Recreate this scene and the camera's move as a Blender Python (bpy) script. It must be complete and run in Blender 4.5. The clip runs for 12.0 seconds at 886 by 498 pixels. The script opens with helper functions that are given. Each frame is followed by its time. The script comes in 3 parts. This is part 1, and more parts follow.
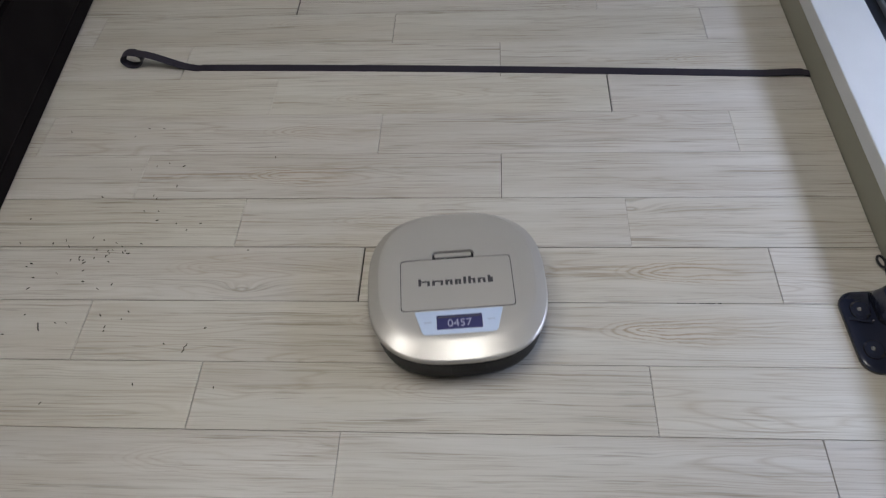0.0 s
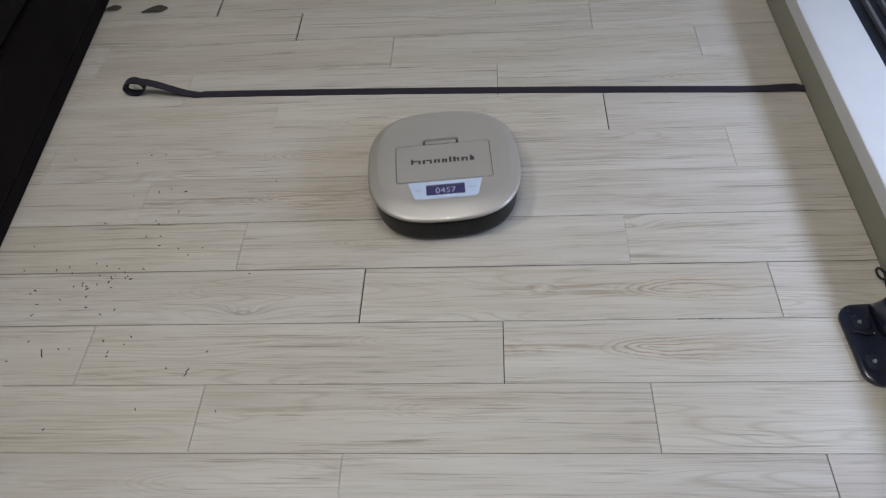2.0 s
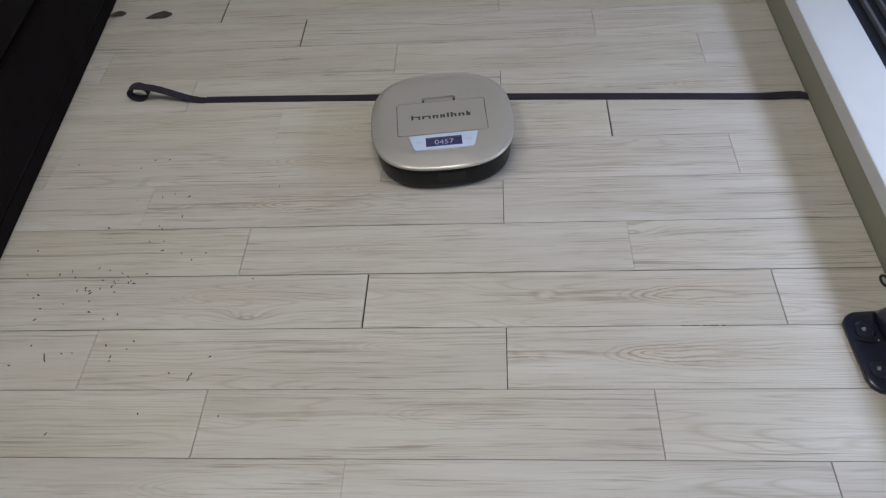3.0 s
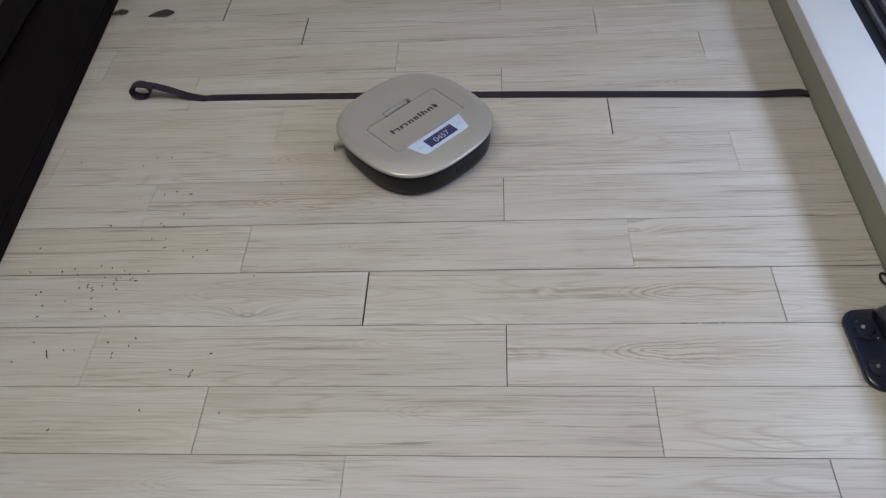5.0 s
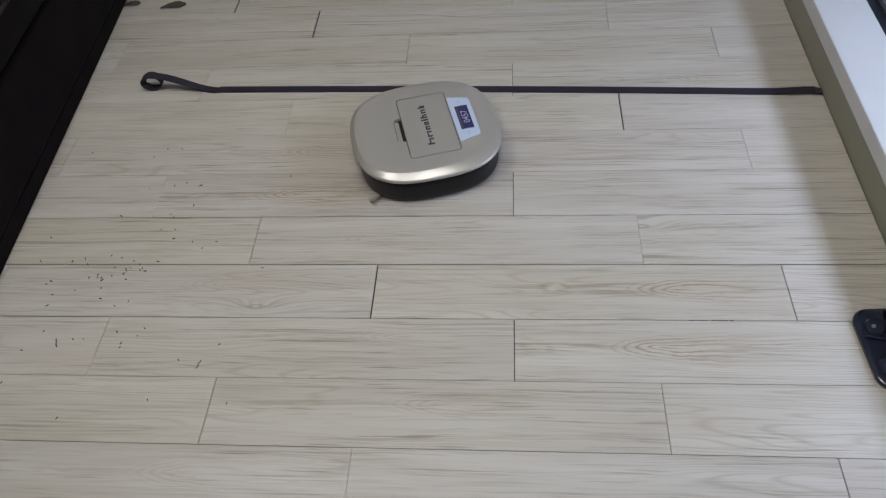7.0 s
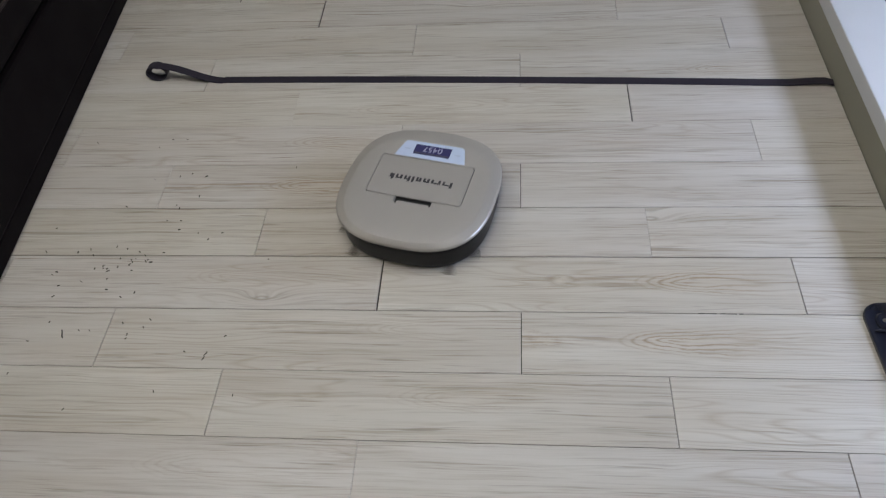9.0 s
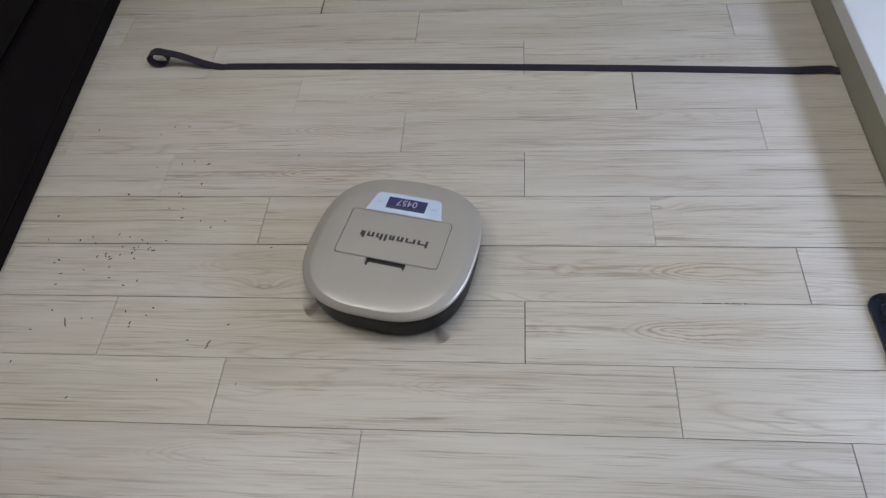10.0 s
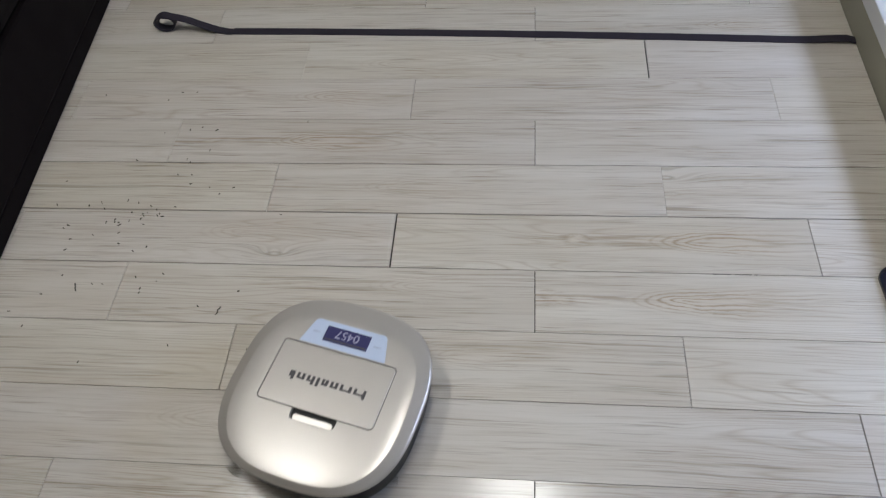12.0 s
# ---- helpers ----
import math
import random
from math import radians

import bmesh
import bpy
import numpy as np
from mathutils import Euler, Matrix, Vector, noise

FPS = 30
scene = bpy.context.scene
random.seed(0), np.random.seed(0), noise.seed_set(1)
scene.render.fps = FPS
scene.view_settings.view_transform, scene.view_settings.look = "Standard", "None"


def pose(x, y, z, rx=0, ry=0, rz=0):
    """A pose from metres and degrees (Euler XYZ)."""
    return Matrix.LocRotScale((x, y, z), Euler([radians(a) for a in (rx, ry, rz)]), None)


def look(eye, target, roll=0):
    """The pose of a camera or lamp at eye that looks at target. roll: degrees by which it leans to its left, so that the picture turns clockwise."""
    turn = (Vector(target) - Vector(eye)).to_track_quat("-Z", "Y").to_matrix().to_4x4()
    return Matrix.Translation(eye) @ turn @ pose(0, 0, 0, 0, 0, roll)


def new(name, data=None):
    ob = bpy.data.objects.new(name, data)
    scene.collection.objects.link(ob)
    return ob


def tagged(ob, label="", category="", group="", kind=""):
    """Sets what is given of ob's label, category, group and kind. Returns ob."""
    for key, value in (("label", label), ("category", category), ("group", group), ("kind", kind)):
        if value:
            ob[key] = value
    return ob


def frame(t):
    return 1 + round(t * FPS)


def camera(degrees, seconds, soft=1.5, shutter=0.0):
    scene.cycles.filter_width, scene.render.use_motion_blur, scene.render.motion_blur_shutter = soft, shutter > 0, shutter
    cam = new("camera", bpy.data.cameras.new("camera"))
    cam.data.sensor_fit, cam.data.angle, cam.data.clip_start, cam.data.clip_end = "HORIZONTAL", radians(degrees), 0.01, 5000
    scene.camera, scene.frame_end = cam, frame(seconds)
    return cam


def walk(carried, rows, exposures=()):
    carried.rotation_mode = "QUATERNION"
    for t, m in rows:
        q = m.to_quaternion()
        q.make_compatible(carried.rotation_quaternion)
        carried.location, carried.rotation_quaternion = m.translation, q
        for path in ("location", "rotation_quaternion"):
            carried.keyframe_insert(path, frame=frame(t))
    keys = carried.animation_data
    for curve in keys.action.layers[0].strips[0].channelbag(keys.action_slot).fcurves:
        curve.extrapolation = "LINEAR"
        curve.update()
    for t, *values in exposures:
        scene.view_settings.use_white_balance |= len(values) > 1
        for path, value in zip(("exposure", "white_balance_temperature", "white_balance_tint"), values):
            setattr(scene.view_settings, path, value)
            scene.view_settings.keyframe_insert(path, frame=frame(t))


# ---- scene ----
cam = camera(60.74, 12.0, soft=1.28, shutter=0.6)
PATH = [
    (0, (-0.0247, -0.9104, 1.3367), (-0.1518, 0.3261, -0.2301), -4.53),
    (0.5, (-0.0209, -0.9125, 1.3345), (-0.1515, 0.3387, -0.2202), -4.47),
    (1, (-0.0123, -0.9192, 1.3377), (-0.1621, 0.3490, -0.2016), -5.36),
    (1.5, (-0.0104, -0.9197, 1.3392), (-0.1482, 0.3587, -0.1926), -5.72),
    (2, (-0.0100, -0.9164, 1.3422), (-0.1523, 0.3617, -0.1895), -5.92),
    (2.5, (-0.0075, -0.9171, 1.3422), (-0.1579, 0.3684, -0.1826), -6.12),
    (3, (-0.0148, -0.9189, 1.3397), (-0.1601, 0.3739, -0.1793), -5.76),
    (5, (-0.0078, -0.9231, 1.3426), (-0.1616, 0.3656, -0.1791), -6.02),
    (5.5, (-0.0094, -0.9243, 1.3444), (-0.1731, 0.3703, -0.1714), -6.30),
    (6, (-0.0101, -0.9258, 1.3420), (-0.1754, 0.3656, -0.1762), -6.05),
    (6.5, (-0.0090, -0.9267, 1.3394), (-0.1785, 0.3558, -0.1859), -5.86),
    (7, (-0.0096, -0.9251, 1.3385), (-0.1848, 0.3542, -0.1888), -6.07),
    (9, (-0.0141, -0.9168, 1.3319), (-0.2029, 0.3434, -0.2097), -6.46),
    (9.5, (-0.0141, -0.9149, 1.3314), (-0.1949, 0.3351, -0.2194), -6.40),
    (10, (-0.0214, -0.9098, 1.3310), (-0.2112, 0.3228, -0.2326), -6.51),
    (10.5, (-0.0277, -0.9054, 1.3274), (-0.2317, 0.3010, -0.2547), -6.94),
    (11, (-0.0352, -0.9025, 1.3271), (-0.2265, 0.2830, -0.2723), -6.55),
    (11.5, (-0.0394, -0.9046, 1.3274), (-0.2339, 0.2700, -0.2796), -6.47),
    (12, (-0.0396, -0.9111, 1.3279), (-0.2331, 0.2573, -0.2838), -6.54),
]
walk(cam, [(t, look(eye, target, roll)) for t, eye, target, roll in PATH],
     exposures=[(0, -0.12), (1.2, -0.12), (1.9, 0.0), (9.0, 0.0), (12, 0.04)])

# ---- light ----
world = bpy.data.worlds.new("daylight")
scene.world = world
world.use_nodes = True
sky = world.node_tree.nodes.new("ShaderNodeTexSky")
sky.sky_type, sky.sun_disc = "NISHITA", False
sky.sun_elevation, sky.sun_rotation = radians(40), radians(90)
world.node_tree.links.new(sky.outputs[0], world.node_tree.nodes["Background"].inputs[0])
world.node_tree.nodes["Background"].inputs[1].default_value = 0.1

LAMP_POWER = 13.9      # glow of the ceiling light's diffusers
WINDOW_WATTS = 23.0    # sky light in the opening of the balcony window

window_light = bpy.data.lights.new("balcony_window_light", "AREA")
window_light.shape, window_light.size, window_light.size_y = "RECTANGLE", 1.15, 0.24
window_light.energy, window_light.color = WINDOW_WATTS, (0.56, 0.69, 1.0)
window_ob = new("balcony_window_light", window_light)
window_ob.matrix_world = look((1.69, 0.16, 0.925), (0.30, 0.16, 0.0))


# ---- materials ----
def material(name, color=(0.5, 0.5, 0.5), rough=0.5, metal=0.0, **more):
    m = bpy.data.materials.new(name)
    m.use_nodes = True
    b = m.node_tree.nodes["Principled BSDF"]
    b.inputs["Base Color"].default_value = (*color, 1)
    b.inputs["Roughness"].default_value = rough
    b.inputs["Metallic"].default_value = metal
    for key, value in more.items():
        b.inputs[key.replace("_", " ")].default_value = value
    return m


class Graph:
    """Short hand for building shader nodes."""

    def __init__(self, m):
        self.tree = m.node_tree
        self.bsdf = self.tree.nodes["Principled BSDF"]

    def node(self, kind, inputs=(), **props):
        n = self.tree.nodes.new(kind)
        for key, value in props.items():
            setattr(n, key, value)
        for key, value in dict(inputs).items():
            if hasattr(value, "is_output"):
                self.tree.links.new(value, n.inputs[key])
            else:
                n.inputs[key].default_value = value
        return n

    def math(self, op, a, b=0.0, clamp=False):
        return self.node("ShaderNodeMath", {0: a, 1: b}, operation=op, use_clamp=clamp).outputs[0]

    def ramp(self, value, low, high, out_low=0.0, out_high=1.0):
        return self.node("ShaderNodeMapRange", {0: value, 1: low, 2: high, 3: out_low, 4: out_high}).outputs[0]

    def mix(self, factor, a, b, blend="MIX"):
        n = self.node("ShaderNodeMix", {0: factor, 6: a, 7: b}, data_type="RGBA", blend_type=blend)
        return n.outputs[2]

    def noise(self, vector, scale, detail=4.0, rough=0.55, distortion=0.0):
        return self.node("ShaderNodeTexNoise", {"Vector": vector, "Scale": scale, "Detail": detail, "Roughness": rough, "Distortion": distortion}).outputs[0]

    def stretch(self, vector, x, y, z):
        return self.node("ShaderNodeVectorMath", {0: vector, 1: (x, y, z)}, operation="MULTIPLY").outputs[0]

    def put(self, name, value):
        self.tree.links.new(value, self.bsdf.inputs[name])

    def bump(self, height, strength, distance=0.001):
        n = self.node("ShaderNodeBump", {"Height": height, "Strength": strength, "Distance": distance})
        self.put("Normal", n.outputs[0])


def wood_print(name, gloss_low, gloss_high):
    """Pale printed wood of vinyl floor planks: fine straight grain, short pores, arched figure, a few knots, scuffs."""
    m = material(name, rough=0.4)
    g = Graph(m)
    rnd = g.node("ShaderNodeObjectInfo").outputs["Random"]
    coord = g.node("ShaderNodeTexCoord").outputs["Object"]
    shift = g.node("ShaderNodeCombineXYZ", {0: g.math("MULTIPLY", rnd, 41.0), 1: g.math("MULTIPLY", rnd, 17.3), 2: g.math("MULTIPLY", rnd, 7.7)}).outputs[0]
    p = g.node("ShaderNodeVectorMath", {0: coord, 1: shift}, operation="ADD").outputs[0]
    # each plank's object colour places its large cathedral figure: along, across, strength
    placed = g.node("ShaderNodeSeparateColor", {0: g.node("ShaderNodeObjectInfo").outputs["Color"]}, mode="RGB").outputs
    local = g.node("ShaderNodeSeparateXYZ", {0: coord}).outputs
    along = g.math("SUBTRACT", local[0], g.ramp(placed[0], 0.0, 1.0, -0.5, 0.5))
    across = g.math("SUBTRACT", local[1], g.ramp(placed[1], 0.0, 1.0, -0.08, 0.08))
    sway = g.math("MULTIPLY", g.math("SUBTRACT", g.noise(g.stretch(p, 8.0, 30.0, 1.0), 1.0, 5.0, 0.6), 0.5), 0.026)
    across = g.math("ADD", across, sway)
    # knots bend the grain round them
    cell = g.node("ShaderNodeTexVoronoi", {"Vector": g.stretch(p, 2.1, 6.0, 1.0), "Scale": 1.0, "Randomness": 1.0})
    knot_d, chosen = cell.outputs["Distance"], g.ramp(cell.outputs["Color"], 0.62, 0.64)
    near = g.math("MULTIPLY", g.ramp(knot_d, 0.0, 0.30, 1.0, 0.0), chosen)
    bend = g.math("MULTIPLY", g.math("POWER", near, 2.0), 0.034)
    wave = g.math("MULTIPLY", g.math("SUBTRACT", g.noise(g.stretch(p, 3.0, 9.0, 1.0), 1.0, 3.0), 0.5), 0.018)
    drift = g.node("ShaderNodeCombineXYZ", {1: g.math("ADD", bend, wave)}).outputs[0]
    q = g.node("ShaderNodeVectorMath", {0: p, 1: drift}, operation="ADD").outputs[0]
    broad = g.noise(g.stretch(q, 1.3, 16.0, 1.0), 1.0, 3.0, 0.5)
    mid = g.noise(g.stretch(q, 3.4, 125.0, 1.0), 1.0, 4.0, 0.6)
    fine = g.noise(g.stretch(q, 7.0, 330.0, 1.0), 1.0, 4.0, 0.6)
    pore = g.noise(g.stretch(q, 6.5, 210.0, 3.0), 1.0, 2.0, 0.5)
    line = g.noise(g.stretch(q, 1.8, 150.0, 5.0), 1.0, 2.0, 0.5)
    # arched figure: rings of a slow slope down the plank
    slope = g.noise(g.stretch(q, 0.65, 9.5, 2.0), 1.0, 2.0, 0.35)
    ring = g.math("ABSOLUTE", g.math("SUBTRACT", g.math("FRACT", g.math("MULTIPLY", slope, 40.0)), 0.5))
    where = g.ramp(g.noise(g.stretch(p, 1.7, 3.0, 4.0), 1.0, 1.0), 0.49, 0.60)
    c = g.mix(g.ramp(broad, 0.3, 0.7), (0.496, 0.449, 0.391, 1), (0.598, 0.560, 0.510, 1))
    blush = g.noise(g.stretch(p, 2.2, 14.0, 6.0), 1.0, 2.0)
    c = g.mix(g.math("MULTIPLY", g.ramp(blush, 0.5, 0.7), 0.17), c, (0.53, 0.445, 0.345, 1))
    # the strands gather in patches and leave calm stretches between them
    patch = g.ramp(g.noise(g.stretch(p, 3.2, 24.0, 2.0), 1.0, 3.0, 0.6), 0.38, 0.64, 0.18, 1.0)
    c = g.mix(g.math("MULTIPLY", g.math("MULTIPLY", g.ramp(mid, 0.50, 0.66), 0.44), patch), c, (0.325, 0.266, 0.192, 1))
    c = g.mix(g.math("MULTIPLY", g.math("MULTIPLY", g.ramp(fine, 0.47, 0.66), 0.50), patch), c, (0.300, 0.246, 0.178, 1))
    c = g.mix(g.math("MULTIPLY", g.math("MULTIPLY", where, g.ramp(ring, 0.30, 0.5)), 0.36), c, (0.315, 0.24, 0.16, 1))
    c = g.mix(g.math("MULTIPLY", g.math("MULTIPLY", g.ramp(line, 0.60, 0.68), 0.58), patch), c, (0.215, 0.175, 0.125, 1))
    c = g.mix(g.math("MULTIPLY", g.math("MULTIPLY", g.ramp(pore, 0.62, 0.71), 0.66), patch), c, (0.20, 0.16, 0.115, 1))
    c = g.mix(g.math("MULTIPLY", g.math("MULTIPLY", g.ramp(g.math("ABSOLUTE", g.math("SUBTRACT", knot_d, 0.030)), 0.0, 0.022, 1.0, 0.0), chosen), 0.50), c, (0.21, 0.165, 0.115, 1))
    # the figure: nested ovals, tapering to one side into a brown streak with a pale knot
    oval = g.math("SQRT", g.math("ADD", g.math("POWER", g.math("MULTIPLY", along, 0.17), 2.0), g.math("POWER", across, 2.0)))
    oval = g.math("SUBTRACT", oval, g.math("MULTIPLY", along, 0.125))
    bands = g.math("ABSOLUTE", g.math("SUBTRACT", g.math("FRACT", g.math("MULTIPLY", oval, 135.0)), 0.5))
    inside = g.math("MULTIPLY", g.ramp(oval, 0.016, 0.038, 1.0, 0.0), placed[2])
    inside = g.math("MULTIPLY", inside, g.ramp(g.math("ABSOLUTE", across), 0.030, 0.052, 1.0, 0.0))
    inside = g.math("MULTIPLY", inside, g.ramp(along, 0.06, 0.24, 1.0, 0.0))
    c = g.mix(g.math("MULTIPLY", inside, 0.20), c, (0.46, 0.372, 0.275, 1))
    c = g.mix(g.math("MULTIPLY", g.math("MULTIPLY", inside, g.ramp(bands, 0.22, 0.48)), g.ramp(fine, 0.35, 0.6, 0.45, 1.0)), c, (0.295, 0.215, 0.140, 1))
    tail = g.math("MULTIPLY", g.ramp(g.math("ABSOLUTE", g.math("ADD", along, 0.23)), 0.10, 0.20, 1.0, 0.0), g.ramp(g.math("ABSOLUTE", across), 0.004, 0.022, 1.0, 0.0))
    tail = g.math("MULTIPLY", g.math("MULTIPLY", tail, placed[2]), g.ramp(mid, 0.44, 0.54))
    c = g.mix(g.math("MULTIPLY", tail, g.ramp(pore, 0.35, 0.6, 0.25, 0.85)), c, (0.285, 0.212, 0.145, 1))
    lens = g.math("SQRT", g.math("ADD", g.math("POWER", g.math("MULTIPLY", g.math("ADD", along, 0.255), 0.30), 2.0), g.math("POWER", g.math("ADD", across, g.math("MULTIPLY", sway, 1.5)), 2.0)))
    c = g.mix(g.math("MULTIPLY", g.math("MULTIPLY", g.ramp(g.math("ABSOLUTE", g.math("SUBTRACT", lens, 0.0085)), 0.0, 0.005, 1.0, 0.0), placed[2]), g.ramp(fine, 0.40, 0.58, 0.0, 0.65)), c, (0.30, 0.225, 0.155, 1))
    c = g.mix(g.math("MULTIPLY", g.math("MULTIPLY", g.ramp(lens, 0.003, 0.008, 1.0, 0.0), placed[2]), 0.45), c, (0.62, 0.565, 0.485, 1))
    tone = g.ramp(g.math("FRACT", g.math("MULTIPLY", rnd, 13.7)), 0.0, 1.0, 0.965, 1.03)
    tint = g.node("ShaderNodeCombineXYZ", {0: tone, 1: tone, 2: g.math("MULTIPLY", tone, g.ramp(rnd, 0.0, 1.0, 0.97, 1.02))}).outputs[0]
    g.put("Base Color", g.mix(1.0, c, tint, "MULTIPLY"))
    scuff = g.noise(g.stretch(p, 3.0, 6.0, 1.0), 1.0, 5.0, 0.6)
    g.put("Roughness", g.ramp(scuff, 0.3, 0.75, gloss_low, gloss_high))
    g.bump(g.math("ADD", fine, g.math("MULTIPLY", mid, 0.6)), 0.10, 0.0005)
    return m


def plaster(name, color):
    m = material(name, color, 0.85)
    g = Graph(m)
    p = g.node("ShaderNodeTexCoord").outputs["Object"]
    n = g.noise(p, 3.0, 5.0)
    g.put("Base Color", g.mix(g.ramp(n, 0.3, 0.7), (*[v * 0.94 for v in color], 1), (*color, 1)))
    g.bump(g.noise(p, 160.0, 3.0), 0.2, 0.001)
    return m


def speckled(name, color, rough, metal=0.0, grain=400.0, depth=0.1, spread=0.1, gloss=0.05, **more):
    """A paint, plastic or fabric with fine grain and faint uneven gloss."""
    m = material(name, color, rough, metal, **more)
    g = Graph(m)
    p = g.node("ShaderNodeTexCoord").outputs["Object"]
    n = g.noise(p, 9.0, 5.0)
    f = g.noise(p, grain, 2.0)
    low, high = [v * (1 - spread) for v in color], [min(1.0, v * (1 + spread)) for v in color]
    g.put("Base Color", g.mix(g.math("ADD", g.math("MULTIPLY", n, 0.6), g.math("MULTIPLY", f, 0.4)), (*low, 1), (*high, 1)))
    g.put("Roughness", g.ramp(n, 0.3, 0.7, max(0.02, rough - gloss), rough + gloss))
    g.bump(f, depth, 0.0004)
    return m


WOOD = wood_print("pale_wood_plank", 0.34, 0.46)
GLOSSY_WOOD = wood_print("unworn_glossy_plank", 0.16, 0.26)
GLOSSY_WOOD.node_tree.nodes["Principled BSDF"].inputs["Coat Weight"].default_value = 0.8
GLOSSY_WOOD.node_tree.nodes["Principled BSDF"].inputs["Coat Roughness"].default_value = 0.15
SUBFLOOR = speckled("dark_joint_dust", (0.045, 0.038, 0.03), 0.9)
WALL = plaster("warm_wall_paper", (0.42, 0.405, 0.36))
SKIRT = speckled("greenish_beige_board", (0.27, 0.258, 0.205), 0.5)
CEILING = plaster("white_ceiling_paper", (0.80, 0.79, 0.76))
SILL = speckled("white_sill_laminate", (0.60, 0.60, 0.61), 0.36, gloss=0.03)
FRAME = speckled("dark_anodised_aluminium", (0.035, 0.04, 0.055), 0.34, 0.6, gloss=0.03)
TRACK = speckled("bright_track_aluminium", (0.45, 0.47, 0.52), 0.35, 0.9)
GLASS = material("window_glass", (1, 1, 1), 0.0, 0.0, Transmission_Weight=1.0, IOR=1.45)
LEATHER = speckled("black_brown_leather", (0.0052, 0.0030, 0.0032), 0.8, Specular_IOR_Level=0.12, grain=900.0, depth=0.4)
LEATHER_TRIM = speckled("brown_sofa_piping", (0.026, 0.019, 0.018), 0.7, Specular_IOR_Level=0.2)
TAPE = speckled("purple_black_rubber_strip", (0.026, 0.021, 0.030), 0.6, grain=700.0, Specular_IOR_Level=0.3)
GOLD = speckled("champagne_metallic_paint", (0.486, 0.453, 0.415), 0.32, 0.38, grain=40.0, depth=0.0, spread=0.02, gloss=0.015, Coat_Weight=0.4, Coat_Roughness=0.12)
SHELL = speckled("black_shell_plastic", (0.006, 0.0055, 0.006), 0.42, gloss=0.03, grain=1200.0, Specular_IOR_Level=0.3)
VOID = material("dark_recess_plastic", (0.012, 0.011, 0.011), 0.6)
LETTER = material("dark_grey_print", (0.045, 0.04, 0.045), 0.4)
PANEL = speckled("pale_blue_display_panel", (0.52, 0.60, 0.76), 0.22, spread=0.03, gloss=0.02)
SCREEN = material("violet_backlit_lcd", (0.035, 0.036, 0.085), 0.12, 0.0, Emission_Color=(0.13, 0.12, 0.40, 1), Emission_Strength=0.10)
DIGIT = material("white_lcd_digits", (0.26, 0.26, 0.36), 0.3, 0.0, Emission_Color=(0.75, 0.72, 1.0, 1), Emission_Strength=0.06)
KEYMARK = material("grey_key_print", (0.38, 0.44, 0.58), 0.4)
RUBBER = speckled("black_tyre_rubber", (0.02, 0.02, 0.02), 0.8)
BRISTLE = speckled("grey_brown_bristle", (0.10, 0.085, 0.065), 0.7)
NAVY = speckled("glossy_navy_black_plastic", (0.016, 0.019, 0.036), 0.21, gloss=0.02, grain=300.0, depth=0.04, Coat_Weight=0.4, Coat_Roughness=0.1)
STEEL = material("bright_screw_steel", (0.75, 0.75, 0.77), 0.2, 1.0)
CRUMB = speckled("dark_crumb", (0.05, 0.042, 0.03), 0.8)
LEAF = speckled("dry_brown_leaf", (0.050, 0.040, 0.032), 0.75)
DIFFUSER = material("lit_lamp_diffuser", (0.8, 0.8, 0.8), 0.5, 0.0, Emission_Color=(0.985, 0.985, 0.955, 1), Emission_Strength=LAMP_POWER)
LAMP_BODY = speckled("white_lamp_metal", (0.75, 0.75, 0.74), 0.4)


# ---- mesh helpers ----
def part(name, bm, mat, parent=None, label="", smooth=False):
    """Links a bmesh as one mesh object, under a thing or part if one is given."""
    bmesh.ops.recalc_face_normals(bm, faces=bm.faces)
    me = bpy.data.meshes.new(name)
    bm.to_mesh(me)
    bm.free()
    me.materials.append(mat)
    if smooth:
        for f in me.polygons:
            f.use_smooth = True
    ob = new(name, me)
    ob.parent = parent
    return tagged(ob, label=label) if label else ob


def empty(name, m=None):
    ob = new(name)
    ob.empty_display_size = 0.05
    if m is not None:
        ob.matrix_world = m
    return ob


def box(bm, x0, x1, y0, y1, z0, z1, bevel=0.0):
    made = bmesh.ops.create_cube(bm, size=1.0, matrix=Matrix.Translation(((x0 + x1) / 2, (y0 + y1) / 2, (z0 + z1) / 2)) @ Matrix.Diagonal((x1 - x0, y1 - y0, z1 - z0, 1)))
    if bevel:
        edges = {e for v in made["verts"] for e in v.link_edges}
        bmesh.ops.bevel(bm, geom=list(edges), offset=bevel, segments=2, affect="EDGES", profile=0.5)
    return bm


def boxes(*rows, bevel=0.0):
    bm = bmesh.new()
    for row in rows:
        box(bm, *row, bevel=bevel)
    return bm


def rounded(w, d, r, n=6):
    """The outline of a rounded rectangle about the origin."""
    out = []
    for cx, cy, a in ((w / 2 - r, d / 2 - r, 0), (r - w / 2, d / 2 - r, 90), (r - w / 2, r - d / 2, 180), (w / 2 - r, r - d / 2, 270)):
        for k in range(n + 1):
            b = radians(a + 90 * k / n)
            out.append((cx + r * math.cos(b), cy + r * math.sin(b)))
    return out


